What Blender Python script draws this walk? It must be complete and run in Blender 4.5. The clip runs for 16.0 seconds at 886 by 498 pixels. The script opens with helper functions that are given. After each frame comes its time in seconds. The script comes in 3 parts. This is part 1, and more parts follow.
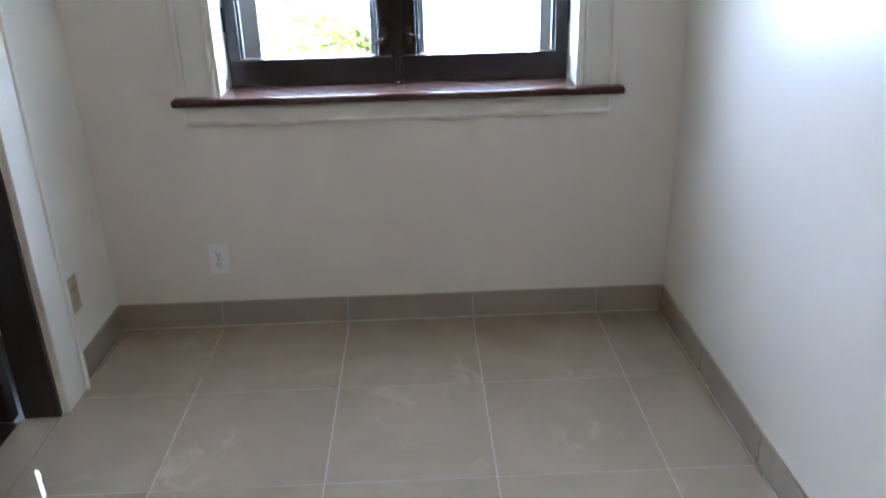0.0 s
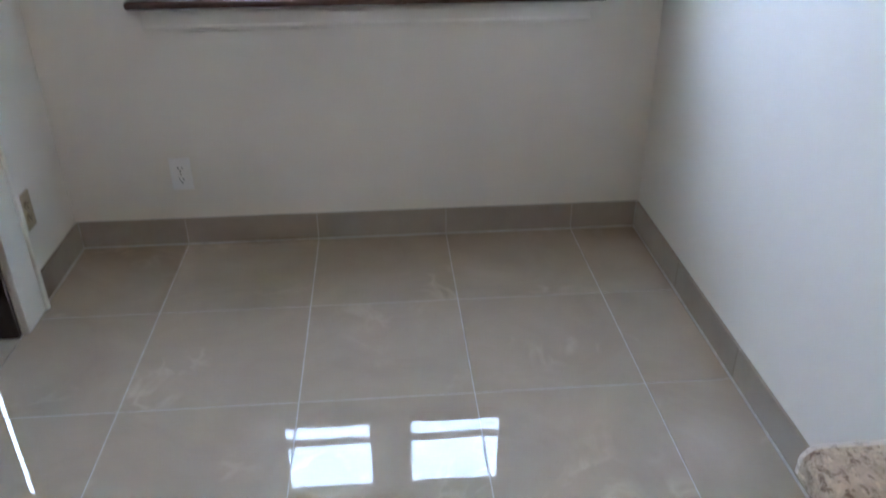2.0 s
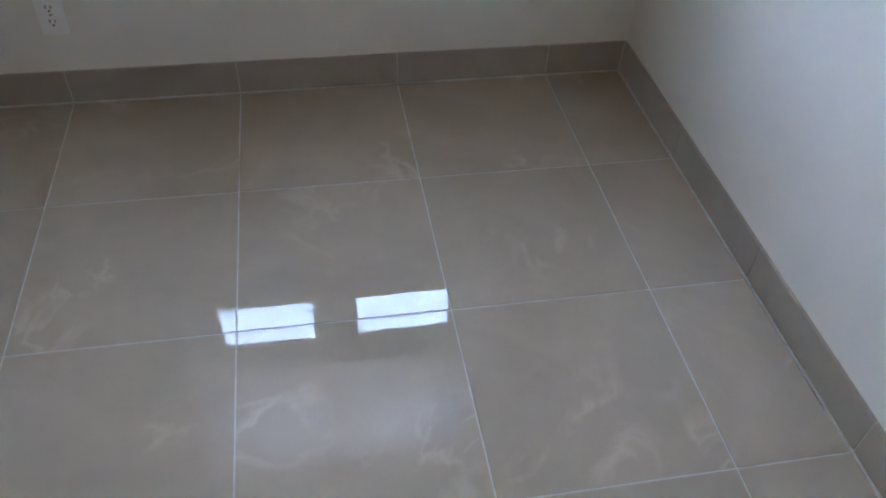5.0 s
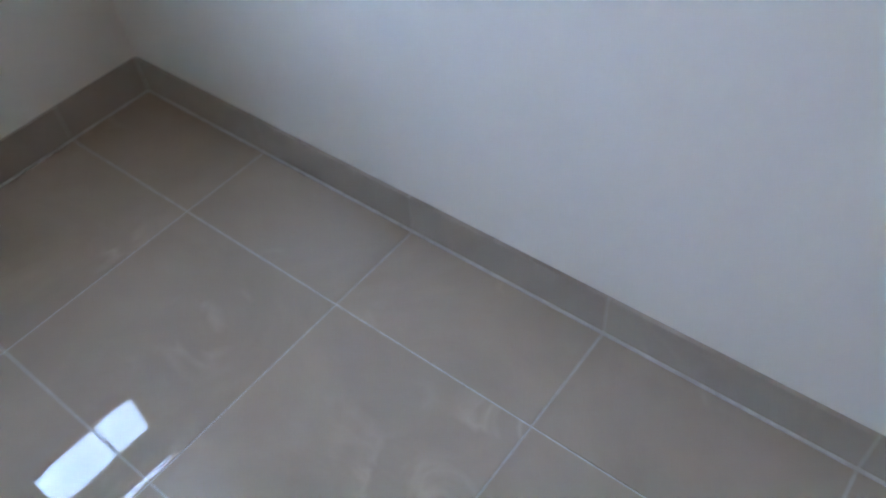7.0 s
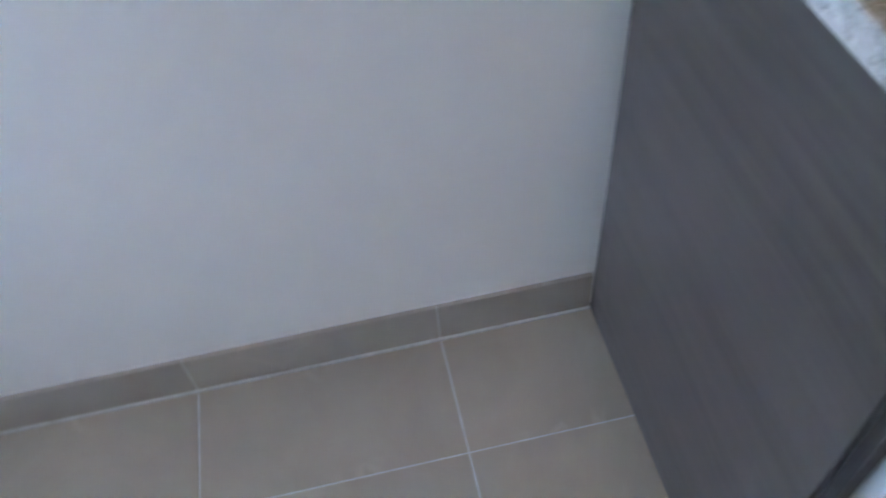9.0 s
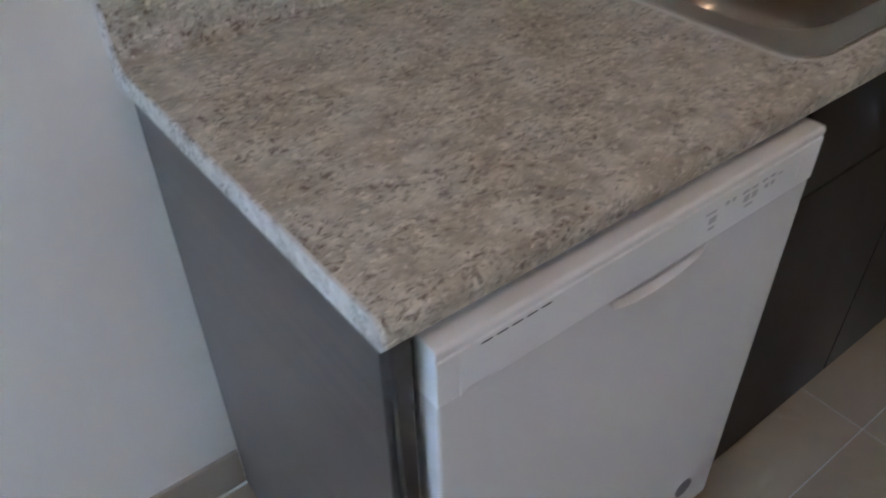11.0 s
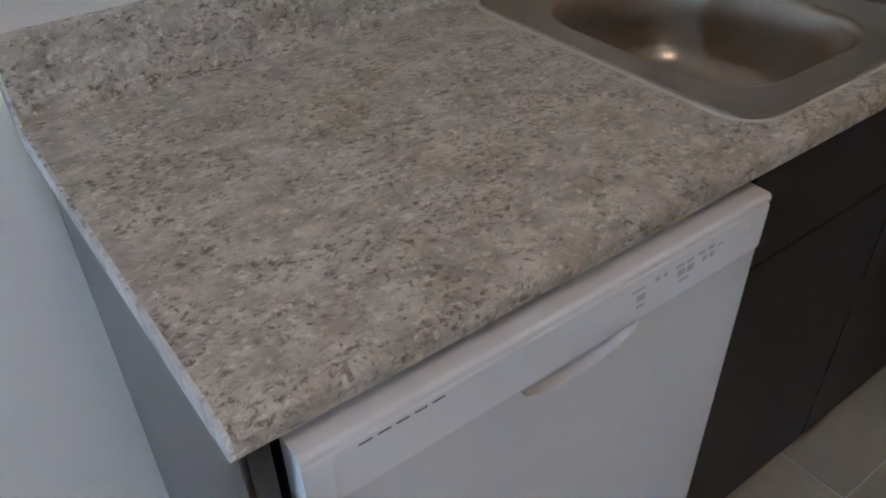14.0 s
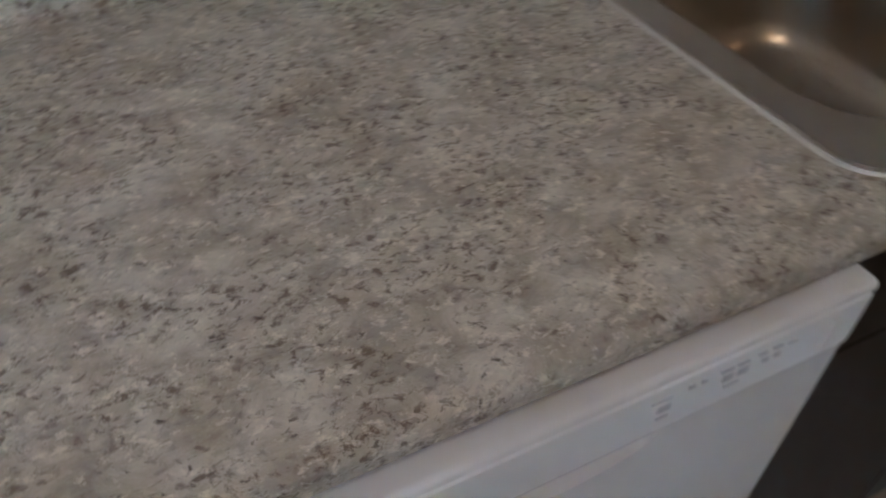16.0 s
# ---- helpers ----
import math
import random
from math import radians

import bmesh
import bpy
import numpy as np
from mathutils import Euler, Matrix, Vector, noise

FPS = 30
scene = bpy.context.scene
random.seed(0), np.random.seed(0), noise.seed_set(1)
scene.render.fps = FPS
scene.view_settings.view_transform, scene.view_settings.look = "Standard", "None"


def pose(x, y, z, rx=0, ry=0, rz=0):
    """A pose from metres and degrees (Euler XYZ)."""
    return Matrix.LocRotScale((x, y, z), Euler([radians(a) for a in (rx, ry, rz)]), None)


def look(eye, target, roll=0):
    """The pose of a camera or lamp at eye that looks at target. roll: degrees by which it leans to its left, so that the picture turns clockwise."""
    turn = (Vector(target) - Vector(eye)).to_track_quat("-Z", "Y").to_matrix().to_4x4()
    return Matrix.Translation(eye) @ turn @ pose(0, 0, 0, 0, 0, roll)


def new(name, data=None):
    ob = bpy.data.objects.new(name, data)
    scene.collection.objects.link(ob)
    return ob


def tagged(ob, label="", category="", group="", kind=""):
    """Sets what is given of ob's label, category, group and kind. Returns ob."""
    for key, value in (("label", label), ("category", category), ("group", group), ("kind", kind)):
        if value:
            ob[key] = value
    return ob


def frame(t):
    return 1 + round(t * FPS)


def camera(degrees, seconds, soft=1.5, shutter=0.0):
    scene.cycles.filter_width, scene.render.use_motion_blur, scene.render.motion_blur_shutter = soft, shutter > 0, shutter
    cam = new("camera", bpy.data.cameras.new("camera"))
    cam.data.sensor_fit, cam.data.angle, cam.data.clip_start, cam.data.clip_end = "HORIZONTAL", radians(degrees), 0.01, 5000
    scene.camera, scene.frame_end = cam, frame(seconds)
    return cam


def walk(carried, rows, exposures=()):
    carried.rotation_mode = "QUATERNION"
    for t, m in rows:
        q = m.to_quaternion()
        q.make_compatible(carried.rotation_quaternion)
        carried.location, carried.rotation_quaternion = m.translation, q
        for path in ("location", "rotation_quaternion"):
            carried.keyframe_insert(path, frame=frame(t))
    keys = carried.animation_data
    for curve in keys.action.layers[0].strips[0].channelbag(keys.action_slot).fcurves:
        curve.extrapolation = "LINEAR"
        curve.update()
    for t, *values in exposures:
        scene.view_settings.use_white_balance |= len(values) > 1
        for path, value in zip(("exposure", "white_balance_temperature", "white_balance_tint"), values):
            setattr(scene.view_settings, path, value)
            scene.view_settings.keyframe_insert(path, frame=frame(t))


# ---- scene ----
cam = camera(58.8, 16.0, soft=1.8, shutter=0.5)

PATH = [
    (0, (-0.878, -2.59, 1.371), (-0.828, -0.75, 0.59), -1.5),
    (0.5, (-0.85, -2.595, 1.393), (-0.83, -0.714, 0.716), -1.3),
    (1, (-0.867, -2.577, 1.393), (-0.845, -0.682, 0.754), -0.6),
    (1.5, (-0.882, -2.545, 1.379), (-0.837, -0.72, 0.561), -0.3),
    (2, (-0.911, -2.528, 1.324), (-0.775, -0.781, 0.361), -0.3),
    (2.5, (-0.920, -2.474, 1.327), (-0.752, -0.860, 0.160), -0.3),
    (3, (-0.917, -2.436, 1.297), (-0.727, -0.906, 0.030), 0.5),
    (5.5, (-0.972, -1.923, 1.284), (-0.639, -0.534, -0.116), 2.4),
    (6, (-0.848, -1.853, 1.209), (-0.405, -0.461, -0.156), -1.4),
    (6.5, (-0.818, -1.772, 1.205), (-0.044, -0.575, -0.200), -4.5),
    (7, (-0.804, -1.732, 1.201), (0.175, -0.822, -0.287), -6.5),
    (7.5, (-0.871, -1.724, 1.179), (0.263, -1.028, -0.315), -2.6),
    (8, (-0.839, -1.734, 1.211), (0.349, -1.252, -0.322), -3.0),
    (8.5, (-0.846, -1.733, 1.196), (0.464, -1.607, -0.316), -3.4),
    (9, (-0.824, -1.742, 1.253), (0.44, -1.908, -0.288), -5.8),
    (9.5, (-0.893, -1.772, 1.288), (0.388, -2.2, -0.186), -5.1),
    (10, (-0.910, -1.837, 1.288), (0.313, -2.466, -0.164), -4.1),
    (10.2, (-0.930, -1.840, 1.302), (0.268, -2.564, -0.120), -2.8),
    (12.5, (-1.033, -2.01, 1.381), (0.24, -3.037, 0.23), -0.9),
    (13, (-1.036, -2.018, 1.372), (0.256, -3.033, 0.232), -2.0),
    (13.5, (-1.029, -2.024, 1.367), (0.271, -3.008, 0.209), -2.1),
    (14, (-0.996, -2.026, 1.351), (0.294, -2.957, 0.138), -1.5),
    (14.5, (-0.919, -2.041, 1.345), (0.296, -3.033, 0.105), -1.2),
    (15, (-0.875, -2.051, 1.338), (0.215, -3.13, 0.054), -0.5),
    (15.5, (-0.855, -2.134, 1.321), (0.265, -3.157, 0.018), 2.2),
    (16, (-0.841, -2.23, 1.3), (0.425, -2.934, -0.08), 2.6),
]
EXPOSURES = [(0, 1.27, 7350, 16), (1, 1.35, 7350, 16), (2, 1.2, 7100, 16), (3, 1.1, 7100, 16), (5.5, 0.92, 6850, 16), (7, 0.98, 6650, 16), (8.5, 1.0, 6650, 16), (10, 0.9, 6900, 16), (12.5, 0.86, 7300, 15), (14, 0.92, 6900, 15), (16, 0.83, 6950, 14)]
walk(cam, [(t, look(eye, target, roll)) for t, eye, target, roll in PATH], EXPOSURES)

# ---- daylight ----
world = bpy.data.worlds.new("sky")
world.use_nodes = True
scene.world = world
sky = world.node_tree.nodes.new("ShaderNodeTexSky")
sky.sky_type, sky.sun_disc = "NISHITA", False
sky.sun_elevation, sky.sun_rotation = radians(48), radians(160)
sky_back = world.node_tree.nodes["Background"]
sky_back.inputs["Strength"].default_value = 0.15
world.node_tree.links.new(sky.outputs[0], sky_back.inputs["Color"])
sun = new("sun", bpy.data.lights.new("sun", "SUN"))
sun.data.energy, sun.data.angle, sun.data.color = 4.0, radians(0.5), (1.0, 0.95, 0.87)
sun.matrix_world = look((3, -8, 12), (0, 1.2, 1))


def glowing(name, colour, strength):
    mat = bpy.data.materials.new(name)
    mat.use_nodes = True
    e = mat.node_tree.nodes.new("ShaderNodeEmission")
    e.inputs["Color"].default_value, e.inputs["Strength"].default_value = (*colour, 1), strength
    mat.node_tree.links.new(e.outputs[0], mat.node_tree.nodes["Material Output"].inputs["Surface"])
    return mat


HAZE = glowing("bright sky beyond the windows", (0.43, 0.64, 1.0), 23.0)
FILL_BULB = glowing("fill lamp glass", (1.0, 0.81, 0.62), 9.5)


# ---- materials ----
def material(name, rough=0.5, metal=0.0, spec=0.5):
    mat = bpy.data.materials.new(name)
    mat.use_nodes = True
    nt = mat.node_tree
    b = nt.nodes["Principled BSDF"]
    b.inputs["Roughness"].default_value = rough
    b.inputs["Metallic"].default_value = metal
    b.inputs["Specular IOR Level"].default_value = spec
    return mat, nt, b


def coords(nt, scale=(1, 1, 1), shift=False):
    """Real-world coordinates, in metres times scale; shift: a different place for every object."""
    geo = nt.nodes.new("ShaderNodeNewGeometry")
    m = nt.nodes.new("ShaderNodeMapping")
    m.inputs["Scale"].default_value = scale
    nt.links.new(geo.outputs["Position"], m.inputs["Vector"])
    if shift:
        info = nt.nodes.new("ShaderNodeObjectInfo")
        mul = nt.nodes.new("ShaderNodeMath")
        mul.operation, mul.inputs[1].default_value = "MULTIPLY", 37.0
        nt.links.new(info.outputs["Random"], mul.inputs[0])
        nt.links.new(mul.outputs[0], m.inputs["Location"])
    return m.outputs[0]


def noise_tex(nt, vec, scale, detail=4.0, rough=0.5, distort=0.0):
    n = nt.nodes.new("ShaderNodeTexNoise")
    n.inputs["Scale"].default_value, n.inputs["Detail"].default_value = scale, detail
    n.inputs["Roughness"].default_value, n.inputs["Distortion"].default_value = rough, distort
    nt.links.new(vec, n.inputs["Vector"])
    return n.outputs["Fac"]


def ramp(nt, fac, stops):
    r = nt.nodes.new("ShaderNodeValToRGB")
    while len(r.color_ramp.elements) < len(stops):
        r.color_ramp.elements.new(0.5)
    for e, (p, c) in zip(r.color_ramp.elements, stops):
        e.position, e.color = p, (*(c if isinstance(c, tuple) else (c, c, c)), 1)
    nt.links.new(fac, r.inputs[0])
    return r.outputs[0]


def mix(nt, fac, a, b, kind="MIX"):
    m = nt.nodes.new("ShaderNodeMix")
    m.data_type, m.blend_type = "RGBA", kind
    for socket, v in ((m.inputs[0], fac), (m.inputs[6], a), (m.inputs[7], b)):
        if isinstance(v, tuple):
            socket.default_value = (*v, 1)
        elif isinstance(v, (int, float)):
            socket.default_value = v
        else:
            nt.links.new(v, socket)
    return m.outputs[2]


def bump(nt, b, height, strength, distance=0.001):
    n = nt.nodes.new("ShaderNodeBump")
    n.inputs["Strength"].default_value, n.inputs["Distance"].default_value = strength, distance
    nt.links.new(height, n.inputs["Height"])
    nt.links.new(n.outputs[0], b.inputs["Normal"])


def rough_by(nt, b, fac, low, high):
    m = nt.nodes.new("ShaderNodeMapRange")
    m.inputs["To Min"].default_value, m.inputs["To Max"].default_value = low, high
    nt.links.new(fac, m.inputs["Value"])
    nt.links.new(m.outputs[0], b.inputs["Roughness"])


def paint(name, colour, rough, relief=0.25, scale=140.0, worn=0.04):
    mat, nt, b = material(name, rough)
    v = coords(nt)
    stain = noise_tex(nt, v, 1.7, 3)
    dark = tuple(c * (1 - worn) for c in colour)
    nt.links.new(ramp(nt, stain, [(0.35, dark), (0.65, colour)]), b.inputs["Base Color"])
    rough_by(nt, b, noise_tex(nt, v, 6, 4), rough - 0.03, rough + 0.05)
    bump(nt, b, noise_tex(nt, v, scale, 3), relief, 0.0012)
    return mat


WALL = paint("wall paint", (0.80, 0.765, 0.70), 0.33, 0.12)
WALL.node_tree.nodes["Principled BSDF"].inputs["Specular IOR Level"].default_value = 0.5
CEIL = paint("ceiling paint", (0.80, 0.79, 0.76), 0.7)
TRIM = paint("trim paint", (0.76, 0.735, 0.675), 0.32, 0.07, 90)
PLAIN = paint("plain next room paint", (0.72, 0.68, 0.60), 0.6)


def floor_tile(name, base, rough, vein):
    mat, nt, b = material(name, rough, 0.0, 0.36)
    v = coords(nt, shift=True)
    cloud = noise_tex(nt, v, 3.2, 5, 0.6, 0.8)
    tone = tuple(c * 0.84 for c in base)
    col = ramp(nt, cloud, [(0.30, tone), (0.70, base)])
    wave = noise_tex(nt, v, 3.4, 4, 0.5, 1.6)
    line = ramp(nt, wave, [(0.46, 0.0), (0.50, 1.0), (0.56, 0.0)])
    patch = ramp(nt, noise_tex(nt, v, 3.4, 3), [(0.54, 0.0), (0.66, 1.0)])
    veins = mix(nt, 1.0, line, patch, "MULTIPLY")
    soft = mix(nt, veins, (0, 0, 0), (vein, vein, vein))
    nt.links.new(mix(nt, soft, col, tuple(min(1, c * 1.45) for c in base)), b.inputs["Base Color"])
    rough_by(nt, b, noise_tex(nt, v, 5, 5, 0.6, 0.5), rough * 0.5, rough * 1.6)
    return mat


TILE = floor_tile("polished tile", (0.385, 0.316, 0.243), 0.012, 0.42)
SKIRT = floor_tile("skirting tile", (0.37, 0.315, 0.255), 0.4, 0.12)
GROUT, nt, b = material("grout", 0.85)
v = coords(nt)
nt.links.new(ramp(nt, noise_tex(nt, v, 35, 4), [(0.3, (0.40, 0.37, 0.33)), (0.7, (0.50, 0.47, 0.43))]), b.inputs["Base Color"])

def laminate(name, light, tan, brown, rough, pale=0.0, k=1.0):
    """Granite-patterned laminate: clouds of cream and grey, brown flecks of two sizes, a few dark chips."""
    mat, nt, b = material(name, rough)
    v = coords(nt, (k, 0.7 * k, k))
    cloud = noise_tex(nt, v, 30, 6, 0.68, 0.4)
    col = ramp(nt, cloud, [(0.33, tan), (0.50, tuple((a + c) / 2 for a, c in zip(tan, light))), (0.66, light)])
    grey = ramp(nt, noise_tex(nt, v, 44, 5, 0.7), [(0.54, 0.0), (0.63, 0.6)])
    col = mix(nt, grey, col, (0.32, 0.285, 0.245))
    fleck = ramp(nt, noise_tex(nt, v, 140, 5, 0.68, 0.5), [(0.51, 0.0), (0.61, 0.78)])
    zone = ramp(nt, noise_tex(nt, v, 20, 4, 0.65), [(0.42, 0.0), (0.56, 1.0)])
    col = mix(nt, mix(nt, 1.0, fleck, zone, "MULTIPLY"), col, brown)
    chip = ramp(nt, noise_tex(nt, v, 150, 4, 0.64, 0.5), [(0.58, 0.0), (0.67, 0.85)])
    zone2 = ramp(nt, noise_tex(nt, v, 27, 3, 0.6), [(0.46, 0.0), (0.60, 1.0)])
    col = mix(nt, mix(nt, 1.0, chip, zone2, "MULTIPLY"), col, (0.060, 0.038, 0.026))
    shine = ramp(nt, noise_tex(nt, v, 120, 5, 0.68, 0.3), [(0.55, 0.0), (0.66, 0.65)])
    col = mix(nt, shine, col, tuple(min(1, c * 1.3) for c in light))
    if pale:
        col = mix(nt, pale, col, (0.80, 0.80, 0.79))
    nt.links.new(col, b.inputs["Base Color"])
    rough_by(nt, b, noise_tex(nt, v, 30, 4), rough - 0.07, rough + 0.08)
    bump(nt, b, noise_tex(nt, v, 260, 3), 0.2, 0.0006)
    return mat


COUNTER = laminate("granite laminate", (0.64, 0.58, 0.485), (0.33, 0.275, 0.21), (0.10, 0.058, 0.034), 0.40)
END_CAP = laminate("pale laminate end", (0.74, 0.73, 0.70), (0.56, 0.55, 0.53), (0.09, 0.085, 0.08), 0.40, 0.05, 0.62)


def wood(name, light, dark, rough, along, fine=1.0):
    mat, nt, b = material(name, rough)
    across = [38.0 * fine] * 3
    across[along] = 2.6
    v = coords(nt, tuple(across), True)
    grain = noise_tex(nt, v, 1.0, 7, 0.62, 0.5)
    wide = noise_tex(nt, coords(nt, tuple(0.22 * a for a in across), True), 1.0, 3, 0.5, 0.3)
    col = ramp(nt, grain, [(0.32, dark), (0.68, light)])
    col = mix(nt, ramp(nt, wide, [(0.45, 0.0), (0.62, 0.5)]), col, light)
    nt.links.new(col, b.inputs["Base Color"])
    rough_by(nt, b, grain, rough - 0.02, rough + 0.05)
    bump(nt, b, grain, 0.05, 0.001)
    return mat


# one laminate in two tones: fronts darkened for shade, end panel lightened for window sheen
CAB_SHADED = wood("dark oak laminate", (0.021, 0.0175, 0.0165), (0.009, 0.0075, 0.0072), 0.5, 2)
CAB_LIT_SIDE = wood("dark oak laminate lit side", (0.098, 0.085, 0.079), (0.058, 0.050, 0.047), 0.31, 0)
SASH = wood("dark stained sash", (0.024, 0.016, 0.014), (0.011, 0.008, 0.007), 0.31, 0)
SILL = wood("dark stained sill", (0.115, 0.058, 0.042), (0.050, 0.024, 0.018), 0.22, 0)
DOOR = wood("dark stained door", (0.030, 0.018, 0.013), (0.012, 0.007, 0.005), 0.35, 2)
RAW = wood("raw panel edge", (0.06, 0.052, 0.046), (0.022, 0.019, 0.017), 0.6, 2, 2.0)
WHITE_METAL = paint("white enamel", (0.80, 0.80, 0.79), 0.22, 0.10, 300, 0.02)
WHITE_PLASTIC = paint("white plastic", (0.86, 0.86, 0.85), 0.35, 0.05, 300, 0.02)
CREAM = paint("aged cream plastic", (0.50, 0.42, 0.26), 0.42, 0.1, 200, 0.15)
STORM = paint("storm window grey", (0.34, 0.34, 0.35), 0.5, 0.15, 120, 0.12)
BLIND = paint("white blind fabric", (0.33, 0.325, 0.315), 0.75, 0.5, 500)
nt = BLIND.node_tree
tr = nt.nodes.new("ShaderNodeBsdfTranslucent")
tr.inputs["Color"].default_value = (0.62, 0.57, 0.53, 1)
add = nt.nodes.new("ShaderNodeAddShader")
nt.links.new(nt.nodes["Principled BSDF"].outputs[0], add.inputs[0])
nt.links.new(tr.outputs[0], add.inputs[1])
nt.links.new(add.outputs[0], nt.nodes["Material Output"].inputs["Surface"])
BLACK = paint("black plastic", (0.015, 0.014, 0.014), 0.5, 0.1)
GREY_PRINT = paint("grey print", (0.58, 0.58, 0.59), 0.6, 0.0)
SLOT = paint("dark grey slot", (0.09, 0.085, 0.085), 0.6, 0.0)
BADGE = paint("dark grey badge", (0.10, 0.10, 0.11), 0.35, 0.05)
BRASS = paint("dull bronze", (0.05, 0.038, 0.028), 0.35, 0.1)
CAULK = paint("silicone sealant", (0.56, 0.52, 0.46), 0.3, 0.3)
BLACKTOE = paint("toe kick black", (0.02, 0.018, 0.018), 0.6)
LAWN = paint("grass", (0.07, 0.12, 0.03), 0.9, 1.0, 25, 0.5)

STEEL, nt, b = material("brushed steel", 0.34, 1.0)
v = coords(nt, (6, 160, 160))
nt.links.new(ramp(nt, noise_tex(nt, coords(nt), 5, 3), [(0.3, (0.385, 0.33, 0.278)), (0.7, (0.45, 0.39, 0.332))]), b.inputs["Base Color"])
rough_by(nt, b, noise_tex(nt, v, 1.0, 3), 0.28, 0.31)
b.inputs["Anisotropic"].default_value = 0.35
CHROME, nt, b = material("chrome", 0.06, 1.0)
b.inputs["Base Color"].default_value = (0.75, 0.75, 0.76, 1)
GLASS, nt, b = material("window glass", 0.0)
b.inputs["Transmission Weight"].default_value, b.inputs["IOR"].default_value = 1.0, 1.02
b.inputs["Base Color"].default_value = (0.97, 0.985, 0.99, 1)
LEAF, nt, b = material("leaf", 0.5)
info = nt.nodes.new("ShaderNodeNewGeometry")
nt.links.new(ramp(nt, info.outputs["Random Per Island"], [(0.0, (0.05, 0.11, 0.015)), (0.6, (0.12, 0.20, 0.03)), (1.0, (0.24, 0.26, 0.05))]), b.inputs["Base Color"])
tr = nt.nodes.new("ShaderNodeBsdfTranslucent")
tr.inputs["Color"].default_value = (0.20, 0.30, 0.05, 1)
add = nt.nodes.new("ShaderNodeAddShader")
nt.links.new(b.outputs[0], add.inputs[0])
nt.links.new(tr.outputs[0], add.inputs[1])
nt.links.new(add.outputs[0], nt.nodes["Material Output"].inputs["Surface"])
BARK = wood("bark", (0.13, 0.10, 0.07), (0.06, 0.045, 0.035), 0.9, 2)


# ---- mesh helpers ----
U = 1.125  # the room's plan is drawn in units of 1.125 m; the kitchen units further down are in metres


def add_box(bm, x0, x1, y0, y1, z0, z1, bevel=0.0, segments=2):
    x0, x1, y0, y1, z0, z1 = (U * c for c in (x0, x1, y0, y1, z0, z1))
    m = Matrix.Translation(((x0 + x1) / 2, (y0 + y1) / 2, (z0 + z1) / 2)) @ Matrix.Diagonal((abs(x1 - x0), abs(y1 - y0), abs(z1 - z0), 1))
    verts = bmesh.ops.create_cube(bm, size=1, matrix=m)["verts"]
    if bevel:
        edges = {e for w in verts for e in w.link_edges}
        bmesh.ops.bevel(bm, geom=list(edges), offset=bevel, segments=segments, profile=0.5, affect="EDGES")
    return bm


def box(x0, x1, y0, y1, z0, z1, bevel=0.0, segments=2):
    return add_box(bmesh.new(), x0, x1, y0, y1, z0, z1, bevel, segments)


def add_rod(bm, a, b, r0, r1=None, n=16):
    a, b, r0, r1 = U * Vector(a), U * Vector(b), U * r0, r1 and U * r1
    m = Matrix.Translation((a + b) / 2) @ (b - a).to_track_quat("Z", "Y").to_matrix().to_4x4()
    bmesh.ops.create_cone(bm, cap_ends=True, segments=n, radius1=r0, radius2=r0 if r1 is None else r1, depth=(b - a).length, matrix=m)
    return bm


def rod(a, b, r0, r1=None, n=16):
    return add_rod(bmesh.new(), a, b, r0, r1, n)


def mesh_from(name, bm, mat, smooth=False):
    me = bpy.data.meshes.new(name)
    bm.to_mesh(me)
    bm.free()
    me.materials.append(mat)
    for p in me.polygons:
        p.use_smooth = smooth
    return me


def part(name, bm, mat, parent, label="", smooth=False):
    ob = new(name, mesh_from(name, bm, mat, smooth))
    ob.parent = parent
    if parent.type == "EMPTY" or parent.matrix_world != Matrix():
        ob.matrix_parent_inverse = Matrix.Translation(-parent_place(parent))
    return tagged(ob, label)


def parent_place(ob):
    p = ob.location.copy()
    return p


def thing(name, at, label, category, group="", kind=""):
    ob = new(name)
    ob.location = U * Vector(at)
    ob.empty_display_size = 0.05
    return tagged(ob, label, category, group, kind)


def solid(name, bm, mat, label, category, kind="structure", smooth=False):
    return tagged(new(name, mesh_from(name, bm, mat, smooth)), label, category, "", kind)


def profile_run(points, y0, y1):
    """A strip whose outline in x and z is swept from y0 to y1."""
    bm = bmesh.new()
    ends = [[bm.verts.new((x, y, z)) for x, z in points] for y in (y0, y1)]
    n = len(points)
    for i in range(n):
        bm.faces.new((ends[0][i], ends[0][(i + 1) % n], ends[1][(i + 1) % n], ends[1][i]))
    bm.faces.new(list(reversed(ends[0])))
    bm.faces.new(ends[1])
    bmesh.ops.recalc_face_normals(bm, faces=bm.faces)
    return bm


def rounded(x0, x1, y0, y1, r, n=8):
    pts = []
    for cx, cy, a0 in ((x1 - r, y1 - r, 0), (x0 + r, y1 - r, 90), (x0 + r, y0 + r, 180), (x1 - r, y0 + r, 270)):
        pts += [(cx + r * math.cos(radians(a0 + 90 * i / n)), cy + r * math.sin(radians(a0 + 90 * i / n))) for i in range(n + 1)]
    return pts


def loft(bm, rings, close=True):
    loops = [[bm.verts.new(p) for p in ring] for ring in rings]
    n = len(loops[0])
    for a, c in zip(loops, loops[1:]):
        for i in range(n):
            bm.faces.new((a[i], a[(i + 1) % n], c[(i + 1) % n], c[i]))
    if close:
        bm.faces.new(loops[-1])
    return loops


